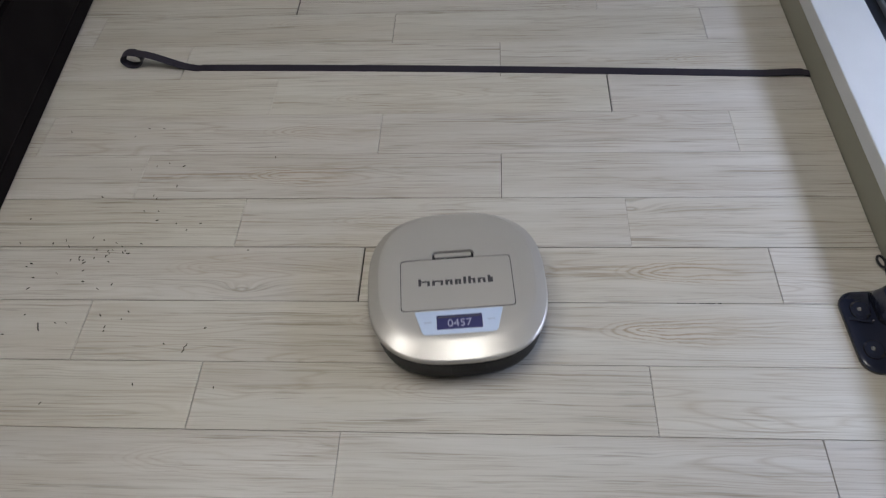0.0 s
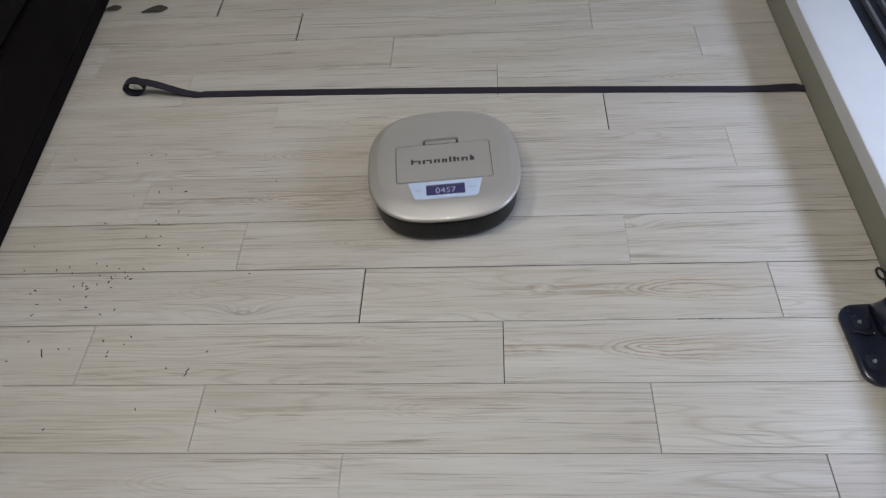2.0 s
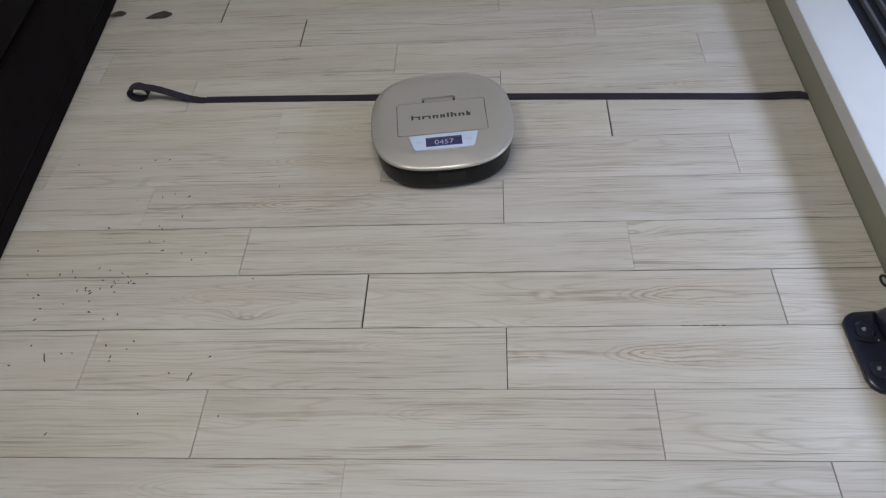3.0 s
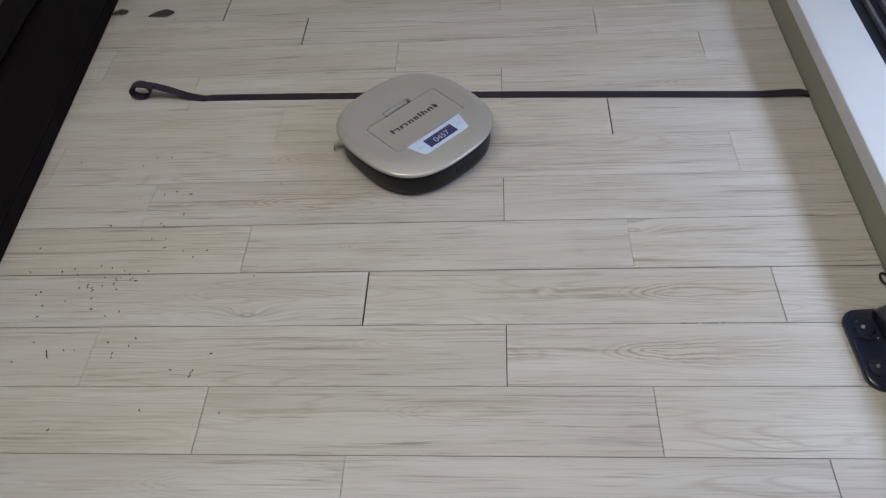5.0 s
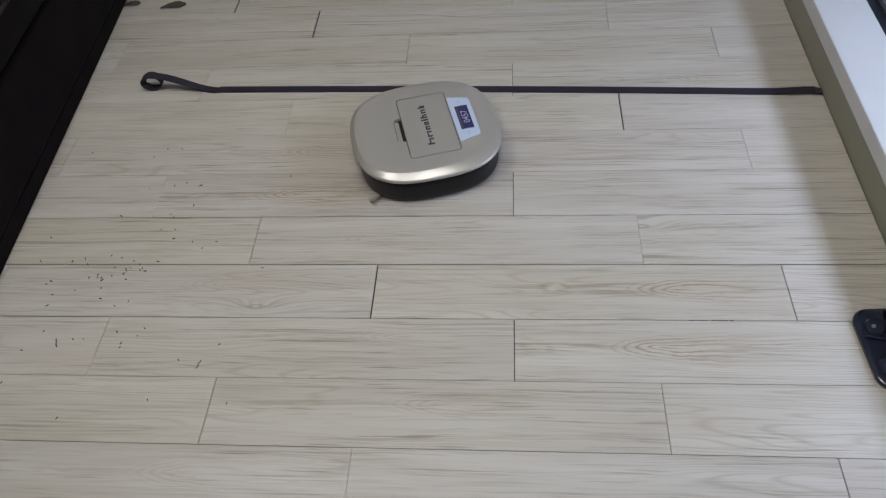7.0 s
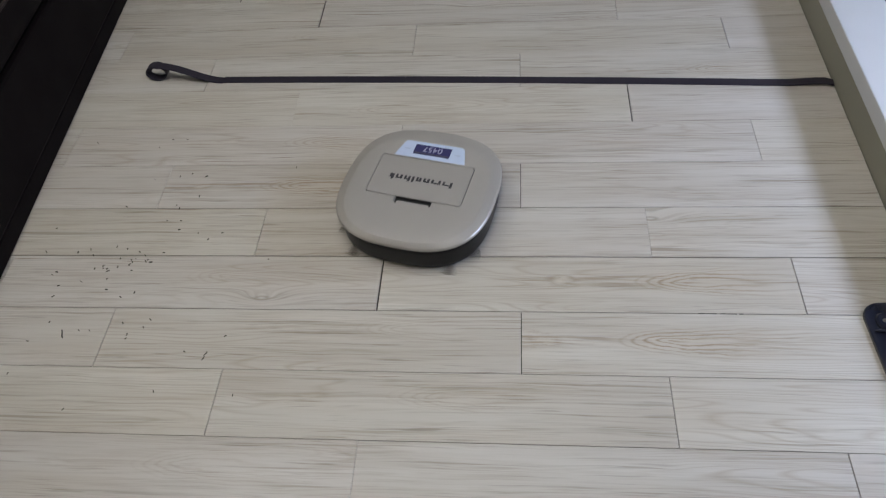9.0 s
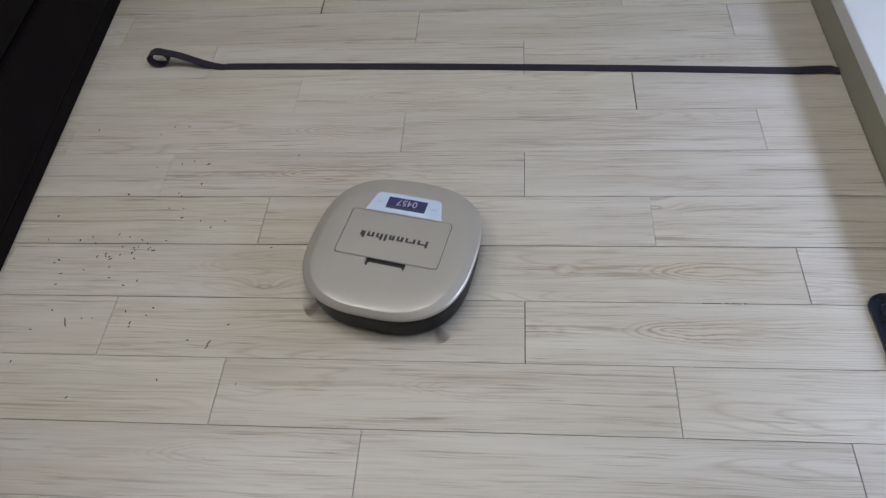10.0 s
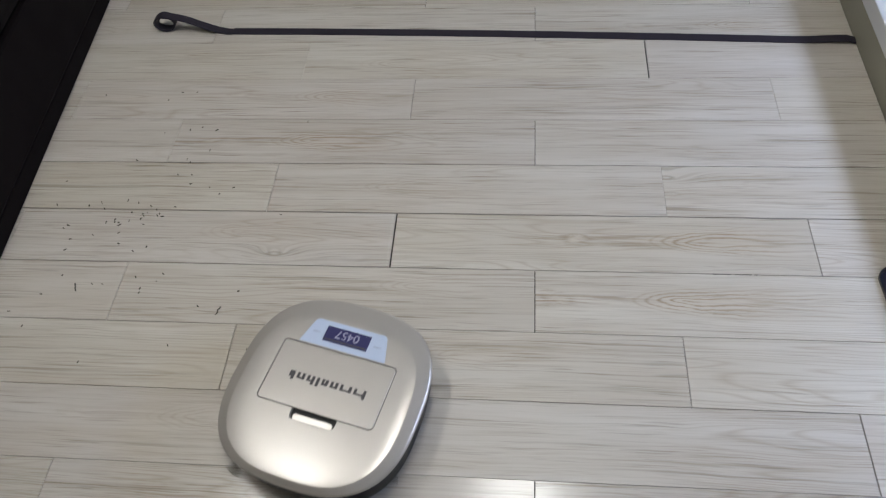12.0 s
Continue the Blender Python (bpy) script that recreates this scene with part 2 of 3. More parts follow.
def lofted(bm, rings, cap_top=True, cap_bottom=True):
    """Skins closed rings of equally many points."""
    loops = [[bm.verts.new(p) for p in ring] for ring in rings]
    n = len(loops[0])
    for a, b in zip(loops, loops[1:]):
        for k in range(n):
            bm.faces.new((a[k], a[(k + 1) % n], b[(k + 1) % n], b[k]))
    if cap_bottom:
        bm.faces.new(loops[0][::-1])
    if cap_top:
        bm.faces.new(loops[-1])
    return bm


def slab(outline, z0, z1, edge=0.0, x=0.0, y=0.0):
    """A plate with the given outline, its top edge eased by `edge`."""
    bm = bmesh.new()
    big = max(max(abs(a), abs(b)) for a, b in outline)
    s = 1 - edge / big
    rings = [[(x + a, y + b, z0) for a, b in outline], [(x + a, y + b, z1 - edge) for a, b in outline]]
    if edge:
        rings.append([(x + a * s, y + b * s, z1) for a, b in outline])
    return lofted(bm, rings)


def tube(points, radius, sides=8):
    bm = bmesh.new()
    rings = []
    pts = [Vector(p) for p in points]
    for k, p in enumerate(pts):
        way = (pts[min(k + 1, len(pts) - 1)] - pts[max(k - 1, 0)]).normalized()
        side = way.cross(Vector((0.3, 0.2, 1))).normalized()
        up = side.cross(way)
        rings.append([p + radius * (math.cos(a) * side + math.sin(a) * up) for a in (2 * math.pi * j / sides for j in range(sides))])
    return lofted(bm, rings)


def cylinder(r, z0, z1, x=0.0, y=0.0, n=24, r1=None):
    bm = bmesh.new()
    r1 = r if r1 is None else r1
    ring = lambda q, z: [(x + q * math.cos(2 * math.pi * k / n), y + q * math.sin(2 * math.pi * k / n), z) for k in range(n)]
    return lofted(bm, [ring(r, z0), ring(r1, z1)])


# ---- the room ----
X_WALL, X_BACK, Y_NEAR, Y_FAR, TOP = 0.822, -2.40, -3.0, 2.6, 2.4
Y_DOOR0, Y_DOOR1 = -1.7, 2.2

tagged(part("ceiling", boxes((X_BACK - 0.1, X_WALL + 0.3, Y_NEAR - 0.1, Y_FAR + 0.1, TOP, TOP + 0.1)), CEILING), "plain white papered room ceiling", "ceiling", kind="structure")
tagged(part("wall_north", boxes((X_BACK - 0.1, X_WALL + 0.3, Y_FAR, Y_FAR + 0.1, -0.05, TOP)), WALL), "plain warm beige papered wall", "wall", kind="structure")
tagged(part("wall_south", boxes((X_BACK - 0.1, X_WALL + 0.3, Y_NEAR - 0.1, Y_NEAR, -0.05, TOP)), WALL), "plain warm beige papered wall", "wall", kind="structure")
tagged(part("wall_west", boxes((X_BACK - 0.1, X_BACK, Y_NEAR, Y_FAR, -0.05, TOP)), WALL), "plain warm beige papered wall", "wall", kind="structure")
wall_east = part("wall_east", boxes((X_WALL, X_WALL + 0.3, Y_NEAR, Y_DOOR0, -0.05, TOP), (X_WALL, X_WALL + 0.3, Y_DOOR1, Y_FAR, -0.05, TOP), (X_WALL, X_WALL + 0.3, Y_DOOR0, Y_DOOR1, 2.1, TOP)), WALL)
tagged(wall_east, "beige papered wall round the balcony door opening", "wall", kind="structure")
tagged(part("baseboard", boxes((X_WALL, X_WALL + 0.3, Y_DOOR0, Y_DOOR1, -0.05, 0.082), bevel=0.001), SKIRT), "greenish beige board below the balcony door sill", "baseboard", kind="structure")
tagged(part("window_sill", boxes((X_WALL - 0.003, 0.957, Y_DOOR0, Y_DOOR1, 0.082, 0.128), bevel=0.003), SILL), "white laminate ledge of the balcony door", "sill", kind="structure")


def balcony_door():
    door = tagged(empty("door_1"), "dark aluminium sliding balcony door, slid open", "sliding door", kind="structure")
    part("bottom_track", boxes((0.9572, 1.117, Y_DOOR0, Y_DOOR1, 0.0822, 0.124), bevel=0.002), FRAME, door, "dark aluminium floor track")
    for x in (0.992, 1.032, 1.089):
        part("track_ridge", boxes((x - 0.004, x + 0.004, Y_DOOR0, Y_DOOR1, 0.124, 0.140), bevel=0.0015), TRACK, door, "bright aluminium runner ridge")
    part("head_frame", boxes((0.9622, 1.117, Y_DOOR0, Y_DOOR1, 2.06, 2.1)), FRAME, door)
    for k in range(2):
        y0, y1, x = 1.15 - 0.02 * k, 2.19 - 0.02 * k, 1.012 + 0.05 * k
        sash = part("sash", boxes((x - 0.016, x + 0.016, y0, y1, 0.141, 0.215), (x - 0.016, x + 0.016, y0, y1, 1.99, 2.058),
                                  (x - 0.016, x + 0.016, y0, y0 + 0.05, 0.215, 1.99), (x - 0.016, x + 0.016, y1 - 0.05, y1, 0.215, 1.99)), FRAME, door, "dark aluminium sliding sash")
        pane = part("pane", boxes((x - 0.003, x + 0.003, y0 + 0.05, y1 - 0.05, 0.215, 1.99)), GLASS, sash, "clear glass pane")
        pane.visible_shadow = False


balcony_door()


def balcony():
    """The shell outside the sliding door: floor, low parapet, end walls and slab above. Out of view; the outer wall is
    added to bound the window light.
    """
    tagged(part("balcony_floor", boxes((1.120, 1.84, -2.6, 2.6, -0.1, 0.05)), SKIRT), "plain pale balcony floor", "floor", kind="structure")
    # added wall, solid except for a gap sized to the area lamp
    tagged(part("balcony_wall", boxes((1.74, 1.84, -2.6, 2.6, 0.05, 0.78), (1.74, 1.84, -2.6, 2.6, 1.08, TOP), (1.74, 1.84, -2.6, -0.47, 0.78, 1.08), (1.74, 1.84, 0.79, 2.6, 0.78, 1.08),
                                      (1.120, 1.74, -2.7, -2.6, 0.05, TOP), (1.120, 1.74, 2.6, 2.7, 0.05, TOP)), WALL), "unseen balcony outer wall, added with a low gap to shape the window light", "wall", kind="structure")
    tagged(part("balcony_ceiling", boxes((1.120, 1.84, -2.7, 2.7, TOP, TOP + 0.1)), CEILING), "plain white balcony ceiling", "ceiling", kind="structure")


balcony()


def ceiling_light():
    lamp = tagged(empty("ceiling_light", pose(-0.56, -0.06, TOP)), "white ceiling light with two long glowing diffusers", "ceiling light")
    part("base_plate", boxes((-0.76, 0.76, -0.52, 0.52, -0.03, -0.001), bevel=0.004), LAMP_BODY, lamp)
    for x in (-0.55, 0.55):
        part("diffuser", slab(rounded(0.32, 0.96, 0.05), -0.085, -0.031, 0.01, x=x), DIFFUSER, lamp, "glowing white diffuser")


ceiling_light()


# ---- sofa along the dark side of the room ----
def sofa():
    thing = tagged(empty("sofa", pose(-1.213, 0.20, 0, 0, 0, 4.05)), "black-brown leather sofa standing on the wooden floor", "sofa")
    y0, y1 = -1.75, 2.05
    part("plinth", boxes((-0.80, -0.004, y0 + 0.02, y1 - 0.02, 0.0, 0.05), bevel=0.004), LEATHER, thing, "dark plinth")
    part("front_panel", boxes((-0.82, 0.0, y0, y1, 0.05, 0.27), bevel=0.012), LEATHER, thing)
    third = (y1 - y0) / 3
    for k in range(3):
        cushion = part("seat_cushion", boxes((-0.80, 0.004, y0 + third * k + 0.004, y0 + third * (k + 1) - 0.004, 0.271, 0.41), bevel=0.035), LEATHER, thing, smooth=True)
        edge = [(0.005, y0 + third * k + 0.03 + (third - 0.06) * j / 8, 0.382) for j in range(9)]
        part("piping", tube(edge, 0.005), LEATHER_TRIM, cushion, "dark brown piping")
        part("back_cushion", boxes((-1.0, -0.68, y0 + third * k + 0.004, y0 + third * (k + 1) - 0.004, 0.412, 0.80), bevel=0.05), LEATHER, thing, smooth=True)
    part("backrest", boxes((-1.06, -0.822, y0, y1, 0.0, 0.78), bevel=0.02), LEATHER, thing)


sofa()


# ---- rubber boundary strip across the floor ----
def boundary_strip():
    thing = tagged(empty("boundary_strip"), "purple-black rubber boundary strip lying across the floor, one end curled", "boundary strip")

    def ribbon(points, width=0.026, thick=0.0022):
        """points: (x, y, z) of the strip's lower middle line; it lies flat across y."""
        bm = bmesh.new()
        rings = []
        pts = [Vector(p) for p in points]
        for k, p in enumerate(pts):
            way = pts[min(k + 1, len(pts) - 1)] - pts[max(k - 1, 0)]
            way.normalize()
            side = Vector((0, 1, 0)) - way * way.y
            side.normalize()
            up = way.cross(side)
            rings.append([p - side * width / 2, p + side * width / 2, p + side * width / 2 + up * thick, p - side * width / 2 + up * thick])
        return lofted(bm, rings)

    line = lambda x: 0.7750 - 0.0390 * x - 0.0108 * x * x
    flat = [(-0.851 + 0.0425 * k, line(-0.851 + 0.0425 * k), 0.0008) for k in range(36)]
    end = [(0.70, line(0.70), 0.002), (0.74, line(0.74), 0.005), (0.772, line(0.772), 0.008), (0.798, line(0.798), 0.009), (0.818, line(0.818) - 0.001, 0.004)]
    body = part("strip", ribbon(flat + end), TAPE, thing)
    cx, cz, r = -1.046, 0.0265, 0.0250
    # the free end rises off the floor, runs over the top of the curl and round inside it
    rise = [(-0.851 - 0.0212 * k, 0.8000 + 0.0010 * k, 0.0008 + 0.0495 * (0.5 - 0.5 * math.cos(math.pi * min(1.0, k / 8.6)))) for k in range(9)]
    rise = rise[1:]
    curl = []
    for k in range(27):
        a = radians(90 + 18 * k)
        q = r - 0.0035 * k / 26
        curl.append((cx + q * math.cos(a) * 1.27, 0.8095 + 0.0004 * k, cz + q * math.sin(a)))
    part("curled_end", ribbon([(-0.851, 0.7990, 0.0008)] + rise + curl), TAPE, thing, "curled loose end of the strip")


boundary_strip()


# ---- robot vacuum ----
HALF, POWER = 0.1822, 2.75


def squircle(scale, z, shift=0.0, n=72):
    out = []
    for k in range(n):
        a = 2 * math.pi * k / n
        c, s = math.cos(a), math.sin(a)
        q = (abs(c) ** POWER + abs(s) ** POWER) ** (-1 / POWER)
        out.append((HALF * scale * q * c, HALF * scale * q * s * 1.022 + shift, z))
    return out


def carved(bm, cutters):
    """The mesh with the cutters' volumes taken out."""
    def plain(b):
        bmesh.ops.recalc_face_normals(b, faces=b.faces)
        me = bpy.data.meshes.new("cut")
        b.to_mesh(me)
        b.free()
        return new("cut", me)

    body, tools = plain(bm), [plain(c) for c in cutters]
    for tool in tools:
        mod = body.modifiers.new("cut", "BOOLEAN")
        mod.operation, mod.object, mod.solver = "DIFFERENCE", tool, "EXACT"
    bpy.context.view_layer.update()
    done = bpy.data.meshes.new_from_object(body.evaluated_get(bpy.context.evaluated_depsgraph_get()))
    for ob in (body, *tools):
        old = ob.data
        bpy.data.objects.remove(ob)
        bpy.data.meshes.remove(old)
    out = bmesh.new()
    out.from_mesh(done)
    bpy.data.meshes.remove(done)
    return out


TOP_Z, LID_Y = 0.0942, -0.009


def side_brush(robot, x, y):
    hub = part("side_brush", cylinder(0.014, 0.0065, 0.013, n=16), SHELL, robot, "black hub of a spinning side brush")
    hub.location = (x, y, 0)
    for k in range(3):
        a = radians(120 * k)
        ways = []
        for j in range(7):
            off = radians((j - 3) * 2.4)
            ways.append([(math.cos(a + off * f * 1.2) * q, math.sin(a + off * f * 1.2) * q, 0.0085 - 0.006 * f) for q, f in ((0.012, 0.2), (0.035, 0.6), (0.056, 1.0))])
        bm = bmesh.new()
        for w in ways:
            piece = tube(w, 0.0011, 5)
            me = bpy.data.meshes.new("tuft")
            piece.to_mesh(me)
            piece.free()
            bm.from_mesh(me)
            bpy.data.meshes.remove(me)
        part("bristle_tuft", bm, BRISTLE, hub, "splayed grey-brown bristles")
    return hub


def robot_vacuum():
    robot = tagged(empty("robot_vacuum"), "squarish champagne robot vacuum with black sides and a backlit display", "robot vacuum")
    # lower shell
    bm = bmesh.new()
    lofted(bm, [squircle(0.915, 0.005), squircle(0.945, 0.009), squircle(0.957, 0.020), squircle(0.966, 0.055), squircle(0.964, 0.0750)])
    part("lower_shell", bm, SHELL, robot, "glossy black side shell", smooth=True)
    # painted cover with its carved well, finger slot and display bed
    bm = bmesh.new()
    lofted(bm, [squircle(0.955, 0.0740), squircle(0.990, 0.0745), squircle(1.0, 0.0760), squircle(1.0, 0.0800, 0.0003), squircle(0.994, 0.0820, 0.0006), squircle(0.982, 0.0835, 0.0019), squircle(0.930, 0.0879, 0.0072),
                squircle(0.878, 0.0917, 0.0122), squircle(0.866, 0.0922, 0.0122), squircle(0.82, 0.0933, 0.0082), squircle(0.77, 0.0940, 0.0040), squircle(0.73, TOP_Z)])
    well = slab(rounded(0.2294, 0.1272, 0.009), TOP_Z - 0.004, TOP_Z + 0.01, y=LID_Y)
    slot = slab(rounded(0.088, 0.060, 0.009), TOP_Z - 0.0085, TOP_Z + 0.01, x=-0.004, y=0.0445)
    cover = part("top_cover", carved(bm, [well, slot]), GOLD, robot, "champagne metallic top cover")
    for f in cover.data.polygons:
        f.use_smooth = f.normal.z < 0.9999 and abs(f.center.x) + abs(f.center.y) > 0.12 and f.center.z < TOP_Z - 0.00005
    rim = cover.data
    sharp = rim.attributes.new("sharp_edge", "BOOLEAN", "EDGE") if "sharp_edge" not in rim.attributes else rim.attributes["sharp_edge"]
    for e in rim.edges:
        zs = [rim.vertices[v].co.z for v in e.vertices]
        sharp.data[e.index].value = sharp.data[e.index].value or all(abs(z - 0.0917) < 0.00002 or abs(z - 0.0835) < 0.00002 for z in zs)
    part("slot_bed", slab(rounded(0.0865, 0.0585, 0.0085), TOP_Z - 0.0084, TOP_Z - 0.0070, x=-0.004, y=0.0445), VOID, robot, "dark bed of the finger slot")
    tab = bmesh.new()
    edge = rounded(0.0770, 0.0110, 0.0045)
    lofted(tab, [[(a - 0.004, b + 0.0672, TOP_Z - 0.0074) for a, b in edge], [(a - 0.004, b + 0.0672, TOP_Z - 0.0056 - b * 0.06) for a, b in edge], [(a * 0.985 - 0.004, b * 0.93 + 0.0672, TOP_Z - 0.0052 - b * 0.06) for a, b in edge]])
    part("release_tab", tab, GOLD, robot, "champagne lid release tab")
    part("lid_seam", slab(rounded(0.2288, 0.1266, 0.0088), TOP_Z - 0.0038, TOP_Z - 0.0022, y=LID_Y), VOID, robot, "dark gap round the lid")
    lid = part("lid", slab(rounded(0.2260, 0.1238, 0.008), TOP_Z - 0.0035, TOP_Z + 0.0004, 0.0006, y=LID_Y), GOLD, robot, "champagne dust box lid")
    # the maker's mark as plain bars
    widths = (0.0245, 0.0235, 0.016, 0.0138, 0.0064, 0.016, 0.017, 0.0117)
    x, y0, z0, z1 = -0.0775, LID_Y - 0.004, TOP_Z + 0.0004, TOP_Z + 0.0008
    for k, w in enumerate(widths):
        tall = 0.0175 if k in (0, 4, 5, 7) else 0.0125
        rows = [(x, x + 0.0055, y0, y0 + tall, z0, z1)]
        if w > 0.008:
            rows.append((x + 0.0055, x + w - 0.0015, y0 + 0.0085, y0 + 0.0122, z0, z1))
            rows.append((x + w - 0.0065, x + w - 0.0015, y0, y0 + 0.0085, z0, z1))
        part("logo_bar", boxes(*rows), LETTER, lid, "dark grey printed bar")
        x += w + 0.0034
    # display panel: a trapezoid with rounded corners
    y0, y1 = LID_Y - 0.1205, LID_Y - 0.0655
    outline = []
    corners = [(0.0875, y1), (-0.0875, y1), (-0.0725, y0), (0.0725, y0)]
    for k in range(4):
        a, b, c = Vector(corners[k - 1]), Vector(corners[k]), Vector(corners[(k + 1) % 4])
        r = 0.009 if k >= 2 else 0.003
        p0, p1 = b + (a - b).normalized() * r, b + (c - b).normalized() * r
        for j in range(6):
            f = j / 5
            q = p0 * (1 - f) ** 2 + b * 2 * f * (1 - f) + p1 * f ** 2
            outline.append((q.x, q.y))
    bm = bmesh.new()
    lofted(bm, [[(a, b, TOP_Z - 0.004) for a, b in outline], [(a, b, TOP_Z + 0.0003) for a, b in outline], [(a * 0.99, y1 + (b - y1) * 0.985 - 0.0004, TOP_Z + 0.0008) for a, b in outline]])
    panel = part("display_panel", bm, PANEL, robot, "pale blue display panel")
    part("screen", boxes((-0.0448, 0.0448, LID_Y - 0.110, LID_Y - 0.0775, TOP_Z + 0.0006, TOP_Z + 0.0012), bevel=0.0002), SCREEN, panel, "violet backlit screen")
    part("status_line", boxes((-0.0428, 0.0428, LID_Y - 0.0835, LID_Y - 0.0805, TOP_Z + 0.0012, TOP_Z + 0.0014)), LETTER, panel)
    for x in (-0.0620, 0.0620):
        part("key_mark", boxes((x - 0.0075, x + 0.0075, LID_Y - 0.0935, LID_Y - 0.0905, TOP_Z + 0.0007, TOP_Z + 0.0010)), KEYMARK, panel)
    text = bpy.data.curves.new("digits", "FONT")
    text.body, text.size, text.align_x, text.extrude = "0457", 0.024, "CENTER", 0.0001
    words = new("digits", text)
    bpy.context.view_layer.update()
    me = bpy.data.meshes.new_from_object(words.evaluated_get(bpy.context.evaluated_depsgraph_get()))
    bpy.data.objects.remove(words)
    me.materials.clear()
    me.materials.append(DIGIT)
    digits = new("digits", me)
    digits.parent = panel
    digits.location = (0, LID_Y - 0.1045, TOP_Z + 0.0014)
    tagged(digits, label="white clock digits")
    # exhaust grille in the rear side
    part("exhaust_bed", boxes((-0.022, 0.046, -0.1800, -0.1720, 0.030, 0.060), bevel=0.0008), VOID, robot, "recessed exhaust grille")
    for k in range(8):
        x = -0.018 + k * 0.0085
        part("grille_slat", boxes((x, x + 0.003, -0.1815, -0.1790, 0.034, 0.055)), VOID, robot)
    for x in (-0.11, 0.11):
        wheel = part("wheel", cylinder(0.033, -0.010, 0.010), RUBBER, robot, "black drive wheel")
        wheel.matrix_local = pose(x, -0.005, 0.0332, 0, 90, 0)
    part("caster", cylinder(0.012, 0.0003, 0.016, y=0.11, n=16), RUBBER, robot, "small black caster")
    brushes = [side_brush(robot, x, 0.120) for x in (-0.118, 0.118)]
    return robot, brushes


ROBOT, BRUSHES = robot_vacuum()


# ---- black stand foot beside the balcony door ----
def stand():
    thing = tagged(empty("stand", pose(0.7610, -0.0675, 0, 0, 0, 2.5)), "glossy navy-black plastic stand foot with screws on the floor", "stand")
    bm = bmesh.new()
    o = rounded(0.138, 0.192, 0.036, 8)
    ring = lambda s, z: [(a * (1 - s / 0.069), b * (1 - s / 0.095), z) for a, b in o]
    lofted(bm, [ring(0.0, 0.0), ring(0.0, 0.006), ring(0.001, 0.0085), ring(0.003, 0.0100), ring(0.007, 0.0112), ring(0.014, 0.0120), ring(0.034, 0.0125)])
    part("base", bm, NAVY, thing, "glossy moulded foot plate", smooth=True)
    for x, y in ((-0.039, 0.045), (-0.043, -0.047)):
        boss = part("boss", slab(rounded(0.038, 0.042, 0.017), 0.011, 0.0195, 0.004, x=x + 0.004, y=y), NAVY, thing, "raised screw boss")
        part("screw", cylinder(0.0050, 0.0195, 0.0220, x=x, y=y, n=12, r1=0.0030), STEEL, boss, "bright steel screw head")
    rib = [(-0.062 + 0.0042 * k, 0.0265 - 0.0105 * math.sin(min(1.0, k / 9) * 1.4), 0.0120 + 0.005 * min(1.0, k / 3)) for k in range(10)]
    part("rib", tube(rib, 0.0036), NAVY, thing, "moulded cable rib")
    part("tip_screw", cylinder(0.0026, 0.012, 0.0205, x=-0.021, y=0.016, n=12, r1=0.0020), STEEL, thing, "small bright screw")
    bm = bmesh.new()
    o2 = rounded(0.075, 0.090, 0.02, 6)
    lofted(bm, [[(0.030 + a * s, 0.050 + b * s, z) for a, b in o2] for s, z in ((1.0, 0.0115), (0.86, 0.026), (0.70, 0.046), (0.62, 0.060))])
    part("socket", bm, NAVY, thing, "tapering black socket", smooth=True)


stand()


def cable_loop():
    pts = []
    for k in range(26):
        a = radians(15 * k)
        pts.append((0.8105 + 0.0085 * math.cos(a), 0.108 + 0.016 * math.sin(a), 0.003 + 0.0002 * k))
    pts += [(0.813, 0.085, 0.004), (0.811, 0.060, 0.003), (0.809, 0.046, 0.003)]
    tagged(part("cable", tube(pts, 0.0028), RUBBER, None), "thin black cable curled on the floor beside the stand", "cable")


cable_loop()


